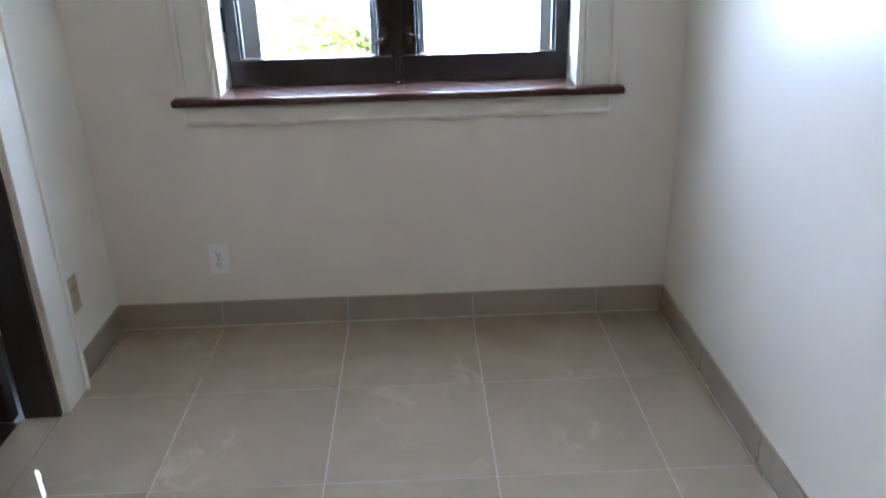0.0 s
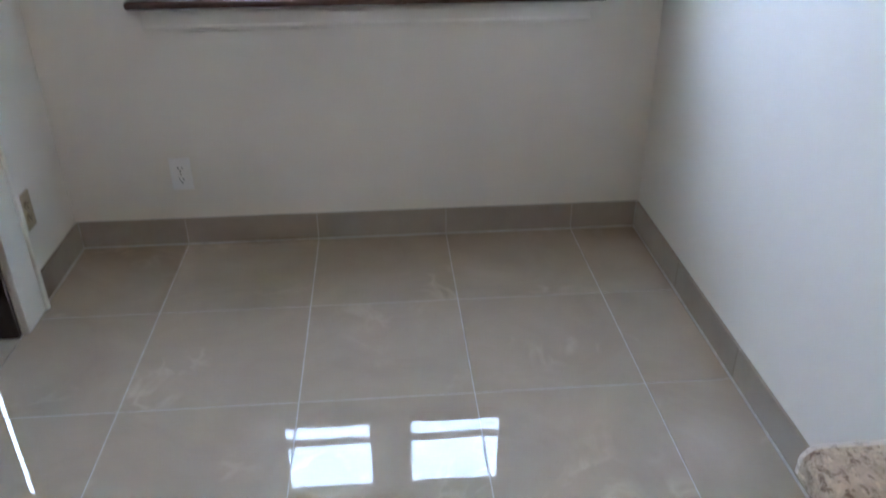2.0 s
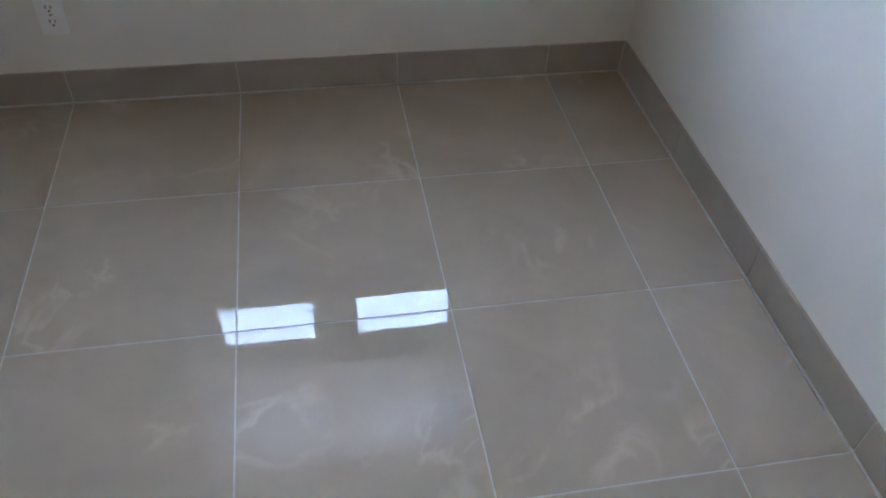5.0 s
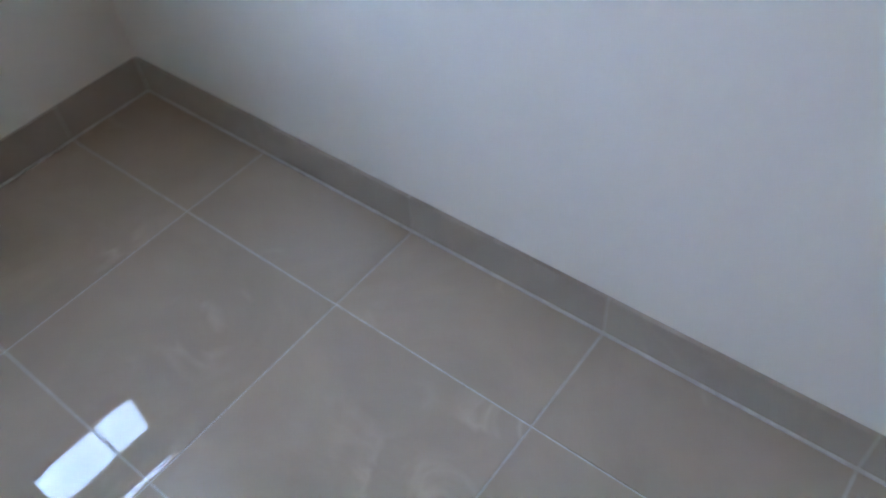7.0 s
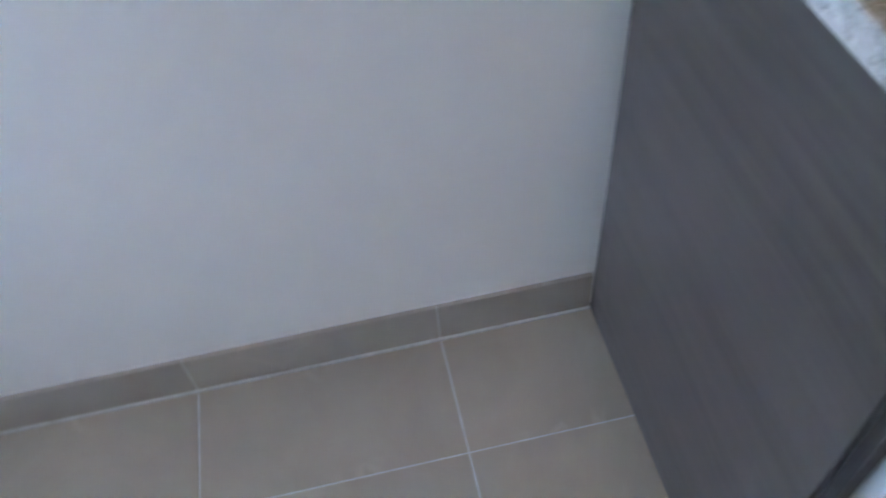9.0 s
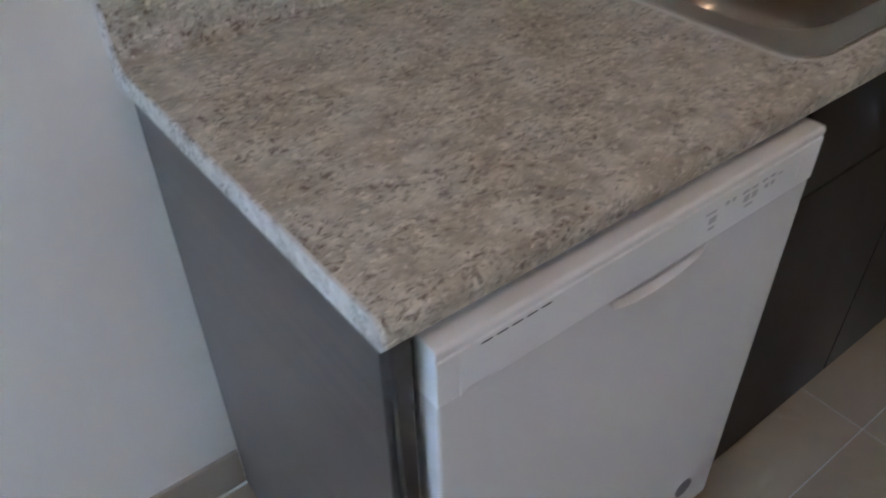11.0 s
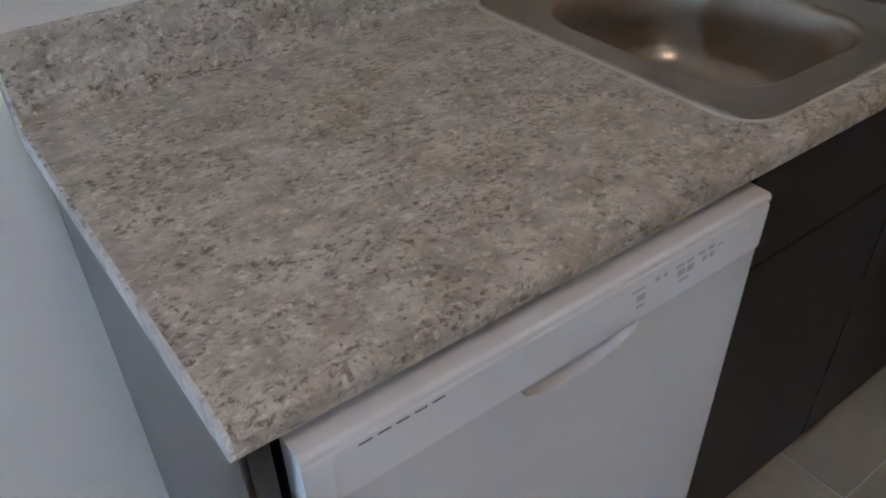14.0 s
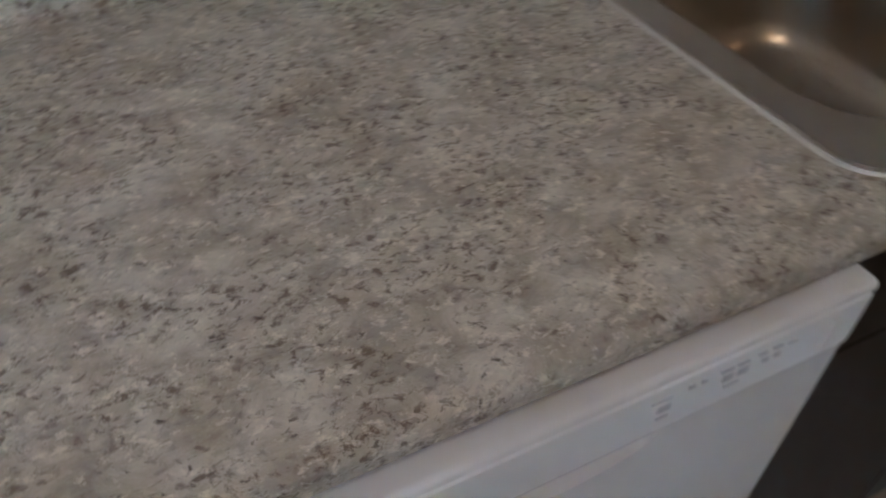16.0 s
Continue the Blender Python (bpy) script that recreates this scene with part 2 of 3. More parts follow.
# ---- the room's shell ----
WEST, SOUTH, HIGH = -1.77, -4.30, 2.20
OUT = 0.34
WX0, WX1, WZ0, WZ1 = -1.352, -0.302, 0.755, 1.92
bm = box(WEST - 0.12, WX0, 0, OUT, -0.1, HIGH)
add_box(bm, WX1, 0.15, 0, OUT, -0.1, HIGH)
add_box(bm, WX0, WX1, 0, OUT, -0.1, WZ0 - 0.036)
add_box(bm, WX0, WX1, 0, OUT, WZ1, HIGH)
solid("wall_north", bm, WALL, "cream painted wall under and round the window", "wall")
solid("wall_east", box(0, 0.15, SOUTH, 0, -0.1, HIGH), WALL, "cream painted wall with a soft sheen", "wall")
solid("wall_south", box(WEST - 0.12, 0.15, SOUTH - 0.12, SOUTH, -0.1, HIGH), WALL, "plain cream painted wall", "wall")
DY0, DY1, DTOP = -1.20, -0.476, 1.83
bm = box(WEST - 0.10, WEST, DY1, 0, -0.1, HIGH)
add_box(bm, WEST - 0.10, WEST, SOUTH, DY0, -0.1, HIGH)
add_box(bm, WEST - 0.10, WEST, DY0, DY1, DTOP, HIGH)
solid("wall_west", bm, WALL, "cream painted wall with a doorway", "wall")
solid("ceiling", box(WEST - 0.12, 0.15, SOUTH - 0.12, OUT, HIGH, HIGH + 0.12), CEIL, "flat white painted ceiling", "ceiling")

# the room beyond the doorway
NX0, NY0 = -4.2, -2.6
bm = box(NX0, -3.0, 0.0, OUT, -0.1, HIGH)
add_box(bm, -2.1, WEST - 0.12, 0.0, OUT, -0.1, HIGH)
add_box(bm, -3.0, -2.1, 0.0, OUT, -0.1, 0.55)
add_box(bm, -3.0, -2.1, 0.0, OUT, 1.36, HIGH)
add_box(bm, NX0 - 0.12, NX0, NY0, OUT, -0.1, HIGH)
add_box(bm, NX0, WEST - 0.10, NY0 - 0.12, NY0, -0.1, HIGH)
solid("wall_next_room", bm, PLAIN, "plain painted wall of the next room", "wall")
solid("ceiling_next_room", box(NX0 - 0.12, WEST - 0.12, NY0 - 0.12, OUT, HIGH, HIGH + 0.12), CEIL, "white ceiling of the next room", "ceiling")
solid("floor_next_room", box(NX0 - 0.12, WEST - 0.10, NY0 - 0.12, OUT, -0.12, -0.004), DOOR, "dark wooden floor of the next room", "floor")

# ---- window ----
window = thing("window_1", (-0.827, 0.05, WZ0), "dark stained wooden double casement window with storm panes", "window", kind="structure")
MID, SET = -0.837, 0.075
for x0, x1, hinge in ((WX0 + 0.005, MID - 0.003, 0), (MID + 0.003, WX1 - 0.016, 1)):
    stile_l, stile_r = (0.036, 0.055) if hinge == 0 else (0.055, 0.040)
    rail = WZ0 + 0.075
    sash = bmesh.new()
    add_box(sash, x0, x1, SET + 0.055, SET + 0.100, WZ0 - 0.004, rail, 0.004)
    add_box(sash, x0, x1, SET + 0.055, SET + 0.100, WZ1 - 0.07, WZ1 - 0.004, 0.004)
    add_box(sash, x0, x0 + stile_l, SET + 0.056, SET + 0.099, rail, WZ1 - 0.07, 0.004)
    add_box(sash, x1 - stile_r, x1, SET + 0.056, SET + 0.099, rail, WZ1 - 0.07, 0.004)
    add_box(sash, x0 + stile_l, x0 + stile_l + 0.008, SET + 0.068, SET + 0.092, rail, WZ1 - 0.07, 0.002)
    add_box(sash, x1 - stile_r - 0.008, x1 - stile_r, SET + 0.068, SET + 0.092, rail, WZ1 - 0.07, 0.002)
    part("sash", sash, SASH, window)
    pane = part("pane", box(x0 + stile_l, x1 - stile_r, SET + 0.078, SET + 0.082, rail - 0.004, WZ1 - 0.066), GLASS, window, "clear window glass")
    pane.visible_shadow = False
    latch = bmesh.new()
    lx = x1 - 0.034 if hinge == 0 else x0 + 0.034
    way = 1 if hinge else -1
    add_rod(latch, (lx, SET + 0.055, 0.890), (lx, SET + 0.036, 0.890), 0.009, n=14)
    add_rod(latch, (lx, SET + 0.040, 0.890), (lx + 0.030 * way, SET + 0.028, 0.886 if hinge else 0.868), 0.0065, 0.0048, n=12)
    add_box(latch, lx - 0.007, lx + 0.007, SET + 0.049, SET + 0.0555, 0.866, 0.914, 0.002)
    part("latch", latch, BRASS, window, "small dark casement latch", True)
    hx = x0 if hinge == 0 else x1
    part("hinge", rod((hx, SET + 0.052, 0.915), (hx, SET + 0.052, 0.985), 0.0065, n=12), BLACK, window, "black hinge knuckle", True)
part("astragal", box(MID - 0.016, MID + 0.016, SET + 0.047, SET + 0.056, WZ0 - 0.003, WZ1 - 0.006, 0.003), SASH, window)

storm = thing("storm_window", (-0.827, 0.25, WZ0), "weathered grey storm window outside the casement", "window", kind="structure")
for x0, x1 in ((WX0, MID), (MID, WX1)):
    sb = bmesh.new()
    add_box(sb, x0 + 0.002, x0 + 0.085, 0.240, 0.262, WZ0 - 0.03, WZ1, 0.003)
    add_box(sb, x1 - 0.085, x1 - 0.002, 0.240, 0.262, WZ0 - 0.03, WZ1, 0.003)
    add_box(sb, x0 + 0.085, x1 - 0.06, 0.242, 0.260, WZ0 - 0.03, WZ0 + 0.03, 0.003)
    add_box(sb, x0 + 0.085, x1 - 0.06, 0.240, 0.253, 1.068, 1.100, 0.004)
    add_box(sb, x0 + 0.07, x0 + 0.125, 0.232, 0.2405, 1.077, 1.095, 0.002)
    add_box(sb, x1 - 0.105, x1 - 0.05, 0.232, 0.2405, 1.077, 1.095, 0.002)
    part("storm_sash", sb, STORM, storm)
    p = part("pane", box(x0 + 0.085, x1 - 0.06, 0.256, 0.259, WZ0 + 0.03, WZ1), GLASS, storm, "dusty storm glass")
    p.visible_shadow = False


def pleats(x0, x1, y, z0, z1, n):
    """A thin sheet of cloth in shallow horizontal pleats."""
    bm = bmesh.new()
    rows = []
    for i in range(2 * n + 1):
        z, d = z0 + (z1 - z0) * i / (2 * n), 0.0025 * (i % 2)
        rows.append([bm.verts.new(U * Vector((x, y + d, z))) for x in (x0, x1)])
    for a, c in zip(rows, rows[1:]):
        bm.faces.new((a[0], a[1], c[1], c[0]))
    return bm


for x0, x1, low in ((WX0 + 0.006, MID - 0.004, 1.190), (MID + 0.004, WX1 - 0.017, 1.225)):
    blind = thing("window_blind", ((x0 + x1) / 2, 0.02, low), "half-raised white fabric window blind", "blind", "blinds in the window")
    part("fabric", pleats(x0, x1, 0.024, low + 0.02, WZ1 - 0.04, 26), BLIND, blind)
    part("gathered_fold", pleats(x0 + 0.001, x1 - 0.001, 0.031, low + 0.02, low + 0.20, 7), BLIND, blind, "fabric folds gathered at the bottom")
    part("bottom_rail", box(x0, x1, 0.014, 0.034, low, low + 0.022, 0.004), WHITE_PLASTIC, blind)
    part("head_rail", box(x0, x1, 0.008, 0.040, WZ1 - 0.045, WZ1 - 0.002, 0.004), WHITE_PLASTIC, blind)

sill = bmesh.new()
add_box(sill, -1.487, -0.178, -0.050, 0.0, WZ0 - 0.027, WZ0 - 0.004, 0.009, 3)
add_box(sill, WX0 + 0.001, WX1 - 0.001, -0.002, 0.28, WZ0 - 0.034, WZ0 - 0.0045, 0.002)
solid("window_sill", sill, SILL, "dark stained wooden window sill with rounded front", "window sill")
trim = thing("window_trim", (-0.83, 0, WZ0), "cream painted window casing and apron", "trim", kind="structure")
for x0, x1 in ((-1.463, WX0 - 0.010), (WX1 + 0.004, -0.204)):
    bm = box(x0, x1, -0.017, 0, WZ0 - 0.003, WZ1 + 0.10, 0.003)
    add_box(bm, x0, x0 + 0.018, -0.026, -0.015, WZ0 - 0.003, WZ1 + 0.10, 0.005) if x0 < -1 else add_box(bm, x1 - 0.018, x1, -0.026, -0.015, WZ0 - 0.003, WZ1 + 0.10, 0.005)
    add_box(bm, x1 - 0.014, x1, -0.022, -0.015, WZ0 - 0.003, WZ1, 0.004) if x0 < -1 else add_box(bm, x0, x0 + 0.014, -0.022, -0.015, WZ0 - 0.003, WZ1, 0.004)
    part("casing", bm, TRIM, trim)
part("head_casing", box(-1.355, -0.299, -0.0165, 0, WZ1 - 0.004, WZ1 + 0.098, 0.003), TRIM, trim)
ap = box(-1.458, -0.212, -0.014, 0, WZ0 - 0.088, WZ0 - 0.028, 0.003)
add_box(ap, -1.456, -0.214, -0.021, -0.002, WZ0 - 0.088, WZ0 - 0.076, 0.004)
part("apron", ap, TRIM, trim)
for x0, x1 in ((WX0 - 0.009, WX0 + 0.002), (WX1 - 0.0145, WX1 + 0.003)):
    part("reveal", box(x0, x1, -0.014, 0.175, WZ0 - 0.003, WZ1), TRIM, trim)

# ---- doorway ----
frame_w = thing("door_trim", (WEST, DY1, 0), "white painted door casing with stepped moulding", "trim", kind="structure")
for y0, y1, outer in ((DY1, -0.346, 1), (DY0 - 0.087, DY0, -1)):
    bm = box(WEST, WEST + 0.018, y0, y1, 0, DTOP + 0.09, 0.003)
    e = y1 if outer > 0 else y0
    add_box(bm, WEST + 0.002, WEST + 0.027, min(e, e - 0.02 * outer), max(e, e - 0.02 * outer), 0, DTOP + 0.09, 0.006)
    part("casing", bm, TRIM, frame_w)
part("head_casing", box(WEST, WEST + 0.017, DY0, DY1, DTOP, DTOP + 0.088, 0.003), TRIM, frame_w)
jamb = thing("door_jamb", (WEST, DY1, 0), "dark stained wooden door jamb", "door frame", kind="structure")
part("jamb_post", box(WEST - 0.098, WEST - 0.002, DY1 - 0.018, DY1 - 0.001, 0, DTOP, 0.002), DOOR, jamb)
part("jamb_post", box(WEST - 0.098, WEST - 0.002, DY0 + 0.001, DY0 + 0.018, 0, DTOP, 0.002), DOOR, jamb)
part("jamb_head", box(WEST - 0.098, WEST - 0.002, DY0 + 0.018, DY1 - 0.018, DTOP - 0.018, DTOP - 0.001, 0.002), DOOR, jamb)
part("threshold", box(WEST - 0.105, WEST - 0.001, DY0 + 0.018, DY1 - 0.018, -0.01, 0.0, 0.001), TILE, jamb, "polished beige tile threshold")
door = thing("door_1", (WEST - 0.118, DY1 - 0.02, 0), "dark stained wooden door standing open", "door", kind="structure")
bm = box(WEST - 0.868, WEST - 0.1105, DY1 - 0.052, DY1 - 0.014, 0.012, DTOP - 0.02, 0.003)
part("door_leaf", bm, DOOR, door)
for z0, z1 in ((0.18, 0.92), (1.06, 1.90)):
    for x0 in (WEST - 0.79, WEST - 0.47):
        part("door_panel", box(x0, x0 + 0.25, DY1 - 0.057, DY1 - 0.05, z0, z1, 0.006), DOOR, door)
part("hinge", rod((WEST - 0.1045, DY1 - 0.05, 0.24), (WEST - 0.1045, DY1 - 0.05, 0.33), 0.007, n=12), BRASS, door, "dull bronze hinge", True)
part("knob", rod((WEST - 0.80, DY1 - 0.052, 0.98), (WEST - 0.80, DY1 - 0.10, 0.98), 0.016, 0.026, 18), BRASS, door, "dull bronze door knob", True)


# ---- wall plates ----
U = 1.0
def wall_outlet(at, turn, mat, name, label, tilt=0.0):
    o = thing(name, (0, 0, 0), label, "outlet")
    part("cover_plate", box(-0.0355, 0.0355, -0.006, 0, -0.058, 0.058, 0.0025), mat, o)
    for z in (0.020, -0.020):
        face = rod((0, -0.0055, z), (0, -0.0085, z), 0.0165, n=20)
        bmesh.ops.scale(face, vec=(1, 1, 0.86), space=Matrix.Translation((0, 0, -z)), verts=face.verts)
        sock = part("socket", face, mat, o)
        slots = box(-0.0075, -0.0050, -0.0092, -0.008, z - 0.001, z + 0.008)
        add_box(slots, 0.0050, 0.0075, -0.0092, -0.008, z - 0.001, z + 0.007)
        add_rod(slots, (0, -0.0092, z - 0.008), (0, -0.008, z - 0.008), 0.0027, n=10)
        part("slots", slots, BLACK, sock)
    part("screw", rod((0, -0.0058, 0), (0, -0.0075, 0), 0.003, n=10), CHROME, o)
    o.matrix_world = pose(*at, 0, 0, turn) @ pose(0, 0, 0, 0, tilt, 0)
    return o


wall_outlet((-1.604, 0, 0.266), 0, WHITE_PLASTIC, "wall_outlet", "white plastic double outlet low on the window wall")
wall_outlet((WEST * 1.125, -0.315, 0.295), 90, CREAM, "wall_outlet", "aged cream double outlet beside the door casing")
U = 1.125
inter = thing("intercom", (WEST, -0.18, 1.09), "aged cream wall intercom with dark speaker recess", "intercom")
bm = box(WEST, WEST + 0.028, -0.262, -0.108, 1.095, 1.135, 0.004)
add_box(bm, WEST, WEST + 0.028, -0.262, -0.215, 1.135, 1.33, 0.004)
add_box(bm, WEST, WEST + 0.028, -0.135, -0.108, 1.135, 1.33, 0.004)
add_box(bm, WEST, WEST + 0.028, -0.262, -0.108, 1.33, 1.37, 0.004)
part("housing", bm, CREAM, inter)
part("recess", box(WEST, WEST + 0.012, -0.216, -0.134, 1.134, 1.332), BRASS, inter, "dark bronze recess plate")
part("keypad", box(WEST + 0.011, WEST + 0.020, -0.210, -0.142, 1.15, 1.205, 0.002), STORM, inter, "grey metal button plate")
for i in range(3):
    y = -0.195 + 0.019 * i
    part("button", box(WEST + 0.019, WEST + 0.024, y - 0.006, y + 0.006, 1.175, 1.19, 0.0015), WHITE_PLASTIC, inter)

U = 1.0

# ---- worktop ----
NORTH_END, FAR_END, FRONT, TOP = -2.114, -4.235, -0.612, 0.914
HX0, HX1, HY0, HY1 = -0.545, -0.075, -3.58, -2.80
r = 0.014
nose = [(FRONT + r - r * math.sin(a), TOP - r + r * math.cos(a)) for a in np.linspace(0, math.pi / 2, 7)]
nose += [(FRONT, TOP - 0.026), (FRONT + 0.004, TOP - 0.032), (FRONT + 0.03, TOP - 0.033)]
worktop = thing("worktop", (-0.3, NORTH_END, TOP), "beige granite-patterned laminate worktop with rounded front edge", "worktop")
bm = profile_run([(HX0, TOP), *nose, (HX0, TOP - 0.033)], NORTH_END, FAR_END)
for y0, y1 in ((NORTH_END, HY1), (HY0, FAR_END)):
    add_box(bm, HX0, HX1, y0, y1, TOP - 0.033, TOP)
add_box(bm, HX1, -0.001, NORTH_END, FAR_END, TOP - 0.033, TOP)
slab = part("slab", bm, COUNTER, worktop)
cove = [(-0.001, TOP + 0.1), (-0.001, TOP + 0.0005), (-0.036, TOP + 0.0005), (-0.029, TOP + 0.003), (-0.024, TOP + 0.009), (-0.022, TOP + 0.018), (-0.022, TOP + 0.094), (-0.019, TOP + 0.1)]
part("backsplash", profile_run(cove, NORTH_END, FAR_END), COUNTER, worktop, "raised laminate backsplash")
cap = [(x, z) for x, z in nose[:-1]]
cap = [(-0.002, TOP + 0.097), (-0.020, TOP + 0.097), (-0.022, TOP + 0.02), (-0.032, TOP + 0.0003)] + [(x, z + 0.0003) for x, z in nose[:-1]] + [(-0.002, TOP - 0.032)]
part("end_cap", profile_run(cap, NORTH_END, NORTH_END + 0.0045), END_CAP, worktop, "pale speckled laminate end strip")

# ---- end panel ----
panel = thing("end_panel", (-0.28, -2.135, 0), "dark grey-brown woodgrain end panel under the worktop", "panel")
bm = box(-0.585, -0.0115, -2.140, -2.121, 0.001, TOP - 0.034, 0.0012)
part("board", bm, CAB_LIT_SIDE, panel)
bm = bmesh.new()
for i in range(3):
    add_box(bm, -0.6045 + 0.007 * i, -0.599 + 0.007 * i, -2.142 - 0.002 * i, -2.124 - 0.003 * i, 0.001, TOP - 0.035, 0.001)
part("edge_strip", bm, RAW, panel, "rough dark layered panel edge")

# ---- dishwasher ----
dish = thing("dishwasher", (-0.3, -2.455, 0), "white built-in dishwasher with closed front under the worktop", "dishwasher")
DF, DL, DR, DTOPZ, DBOT = -0.620, -2.156, -2.752, 0.868, 0.105
part("tub", box(-0.562, -0.04, DR + 0.012, DL - 0.012, 0.05, DTOPZ - 0.004), BLACK, dish, "dark tub behind the front")
# the door's skin, with an opening for the pocket handle: straight lip above, curved edge below
SPLIT = 0.788
PY0, PY1, PZ = -2.552, -2.385, 0.784
pocket = [(PY1, PZ), (PY0, PZ)] + [(PY0 + (PY1 - PY0) * u, PZ - 0.027 * math.sin(math.pi * u) ** 0.4) for u in np.linspace(0.04, 0.96, 17)]
bm = bmesh.new()
edges = []
for ring in ([(DL - 0.004, DBOT), (DL - 0.004, SPLIT), (DR + 0.004, SPLIT), (DR + 0.004, DBOT)], pocket):
    vs = [bm.verts.new((DF, y, z)) for y, z in ring]
    edges += [bm.edges.new((vs[i], vs[(i + 1) % len(vs)])) for i in range(len(vs))]
bmesh.ops.triangle_fill(bm, use_beauty=True, use_dissolve=False, edges=edges, normal=(-1, 0, 0))
for f in [f for f in bm.faces if PY0 + 0.002 < f.calc_center_median().y < PY1 - 0.002 and all(any(abs(w.co.y - y) + abs(w.co.z - z) < 1e-5 for y, z in pocket) for w in f.verts)]:
    bm.faces.remove(f)
for y0, y1 in ((DL, DL - 0.004), (DR, DR + 0.004)):
    q = [bm.verts.new(p) for p in ((DF + 0.004, y0, DBOT), (DF + 0.004, y0, SPLIT), (DF + 0.0012, (y0 * 0.7 + y1 * 0.3), SPLIT), (DF, y1, SPLIT), (DF, y1, DBOT), (DF + 0.0012, (y0 * 0.7 + y1 * 0.3), DBOT))]
    bm.faces.new((q[0], q[1], q[2], q[5]))
    bm.faces.new((q[5], q[2], q[3], q[4]))
    w4 = [bm.verts.new(p) for p in ((DF + 0.004, y0, DBOT), (-0.586, y0, DBOT), (-0.586, y0, SPLIT), (DF + 0.004, y0, SPLIT))]
    bm.faces.new(w4)
w4 = [bm.verts.new(p) for p in ((DF, DL - 0.004, DBOT), (-0.586, DL, DBOT), (-0.586, DR, DBOT), (DF, DR + 0.004, DBOT))]
bm.faces.new(w4)
part("front_door", bm, WHITE_METAL, dish)
part("door_back", box(-0.587, -0.575, DR + 0.003, DL - 0.003, DBOT + 0.004, SPLIT - 0.001), WHITE_METAL, dish)
bm = bmesh.new()
cy = (PY0 + PY1) / 2
loft(bm, [[(DF + d, cy + (y - cy) * k, PZ + (z - PZ) * k - lift) for y, z in pocket] for d, k, lift in ((0.0, 1.0, 0.0), (0.004, 0.965, 0.0003), (0.014, 0.90, 0.001), (0.026, 0.80, 0.002), (0.032, 0.62, 0.004))])
part("pocket_handle", bm, WHITE_METAL, dish, "recessed pocket handle", True)
con = [(-0.586, SPLIT - 0.0012), (DF - 0.0003, SPLIT - 0.0012), (DF - 0.0010, SPLIT + 0.004), (DF - 0.0012, 0.846), (DF + 0.0008, 0.848), (DF + 0.0008, 0.850), (DF - 0.0010, 0.852)]
con += [(DF + 0.005 - 0.0060 * math.cos(a), 0.8555 + 0.0055 * math.sin(a)) for a in np.linspace(0.0, math.pi / 2, 7)] + [(-0.586, 0.861)]
part("control_panel", profile_run(con, DL, DR), WHITE_PLASTIC, dish)
ridge = box(DF - 0.0020, DF, -2.1848, -2.1822, 0.786, 0.838, 0.0009)
part("panel_ridge", ridge, WHITE_PLASTIC, dish)
for i in range(5):
    y = -2.214 - 0.0185 * i
    part("vent_slot", box(DF - 0.0014, DF + 0.0005, y - 0.0068, y + 0.0068, 0.8398, 0.8420, 0.0004), SLOT, dish, "narrow dark grey vent slot")
for y, z, w, hh in ((-2.545, 0.819, 0.012, 0.008), (-2.546, 0.807, 0.011, 0.003), (-2.607, 0.821, 0.010, 0.009), (-2.622, 0.821, 0.010, 0.009), (-2.614, 0.809, 0.015, 0.003), (-2.645, 0.822, 0.006, 0.006), (-2.657, 0.822, 0.006, 0.006), (-2.540, 0.831, 0.019, 0.0022), (-2.568, 0.832, 0.006, 0.005), (-2.580, 0.832, 0.005, 0.005), (-2.603, 0.832, 0.012, 0.004), (-2.619, 0.832, 0.011, 0.004), (-2.638, 0.833, 0.009, 0.004), (-2.654, 0.833, 0.009, 0.004), (-2.670, 0.830, 0.009, 0.0016)):
    part("printed_mark", box(DF - 0.0018, DF - 0.0011, y - w / 2, y + w / 2, z - hh / 2, z + hh / 2), GREY_PRINT, dish, "small grey printed mark")
part("status_strip", box(DF - 0.0030, DF - 0.0011, -2.718, -2.712, 0.800, 0.836, 0.0008), WHITE_PLASTIC, dish, "narrow glossy vertical strip")
part("badge", rod((DF + 0.001, -2.668, 0.185), (DF - 0.0016, -2.668, 0.185), 0.020, n=24), BADGE, dish, "round grey badge low on the front")
part("nameplate", box(DF - 0.0015, DF + 0.001, -2.490, -2.428, 0.187, 0.194, 0.0004), BADGE, dish, "thin grey nameplate bar")
part("kick_plate", box(-0.565, -0.545, DR + 0.004, DL - 0.004, 0.004, DBOT - 0.006, 0.002), BLACKTOE, dish, "black kick plate")


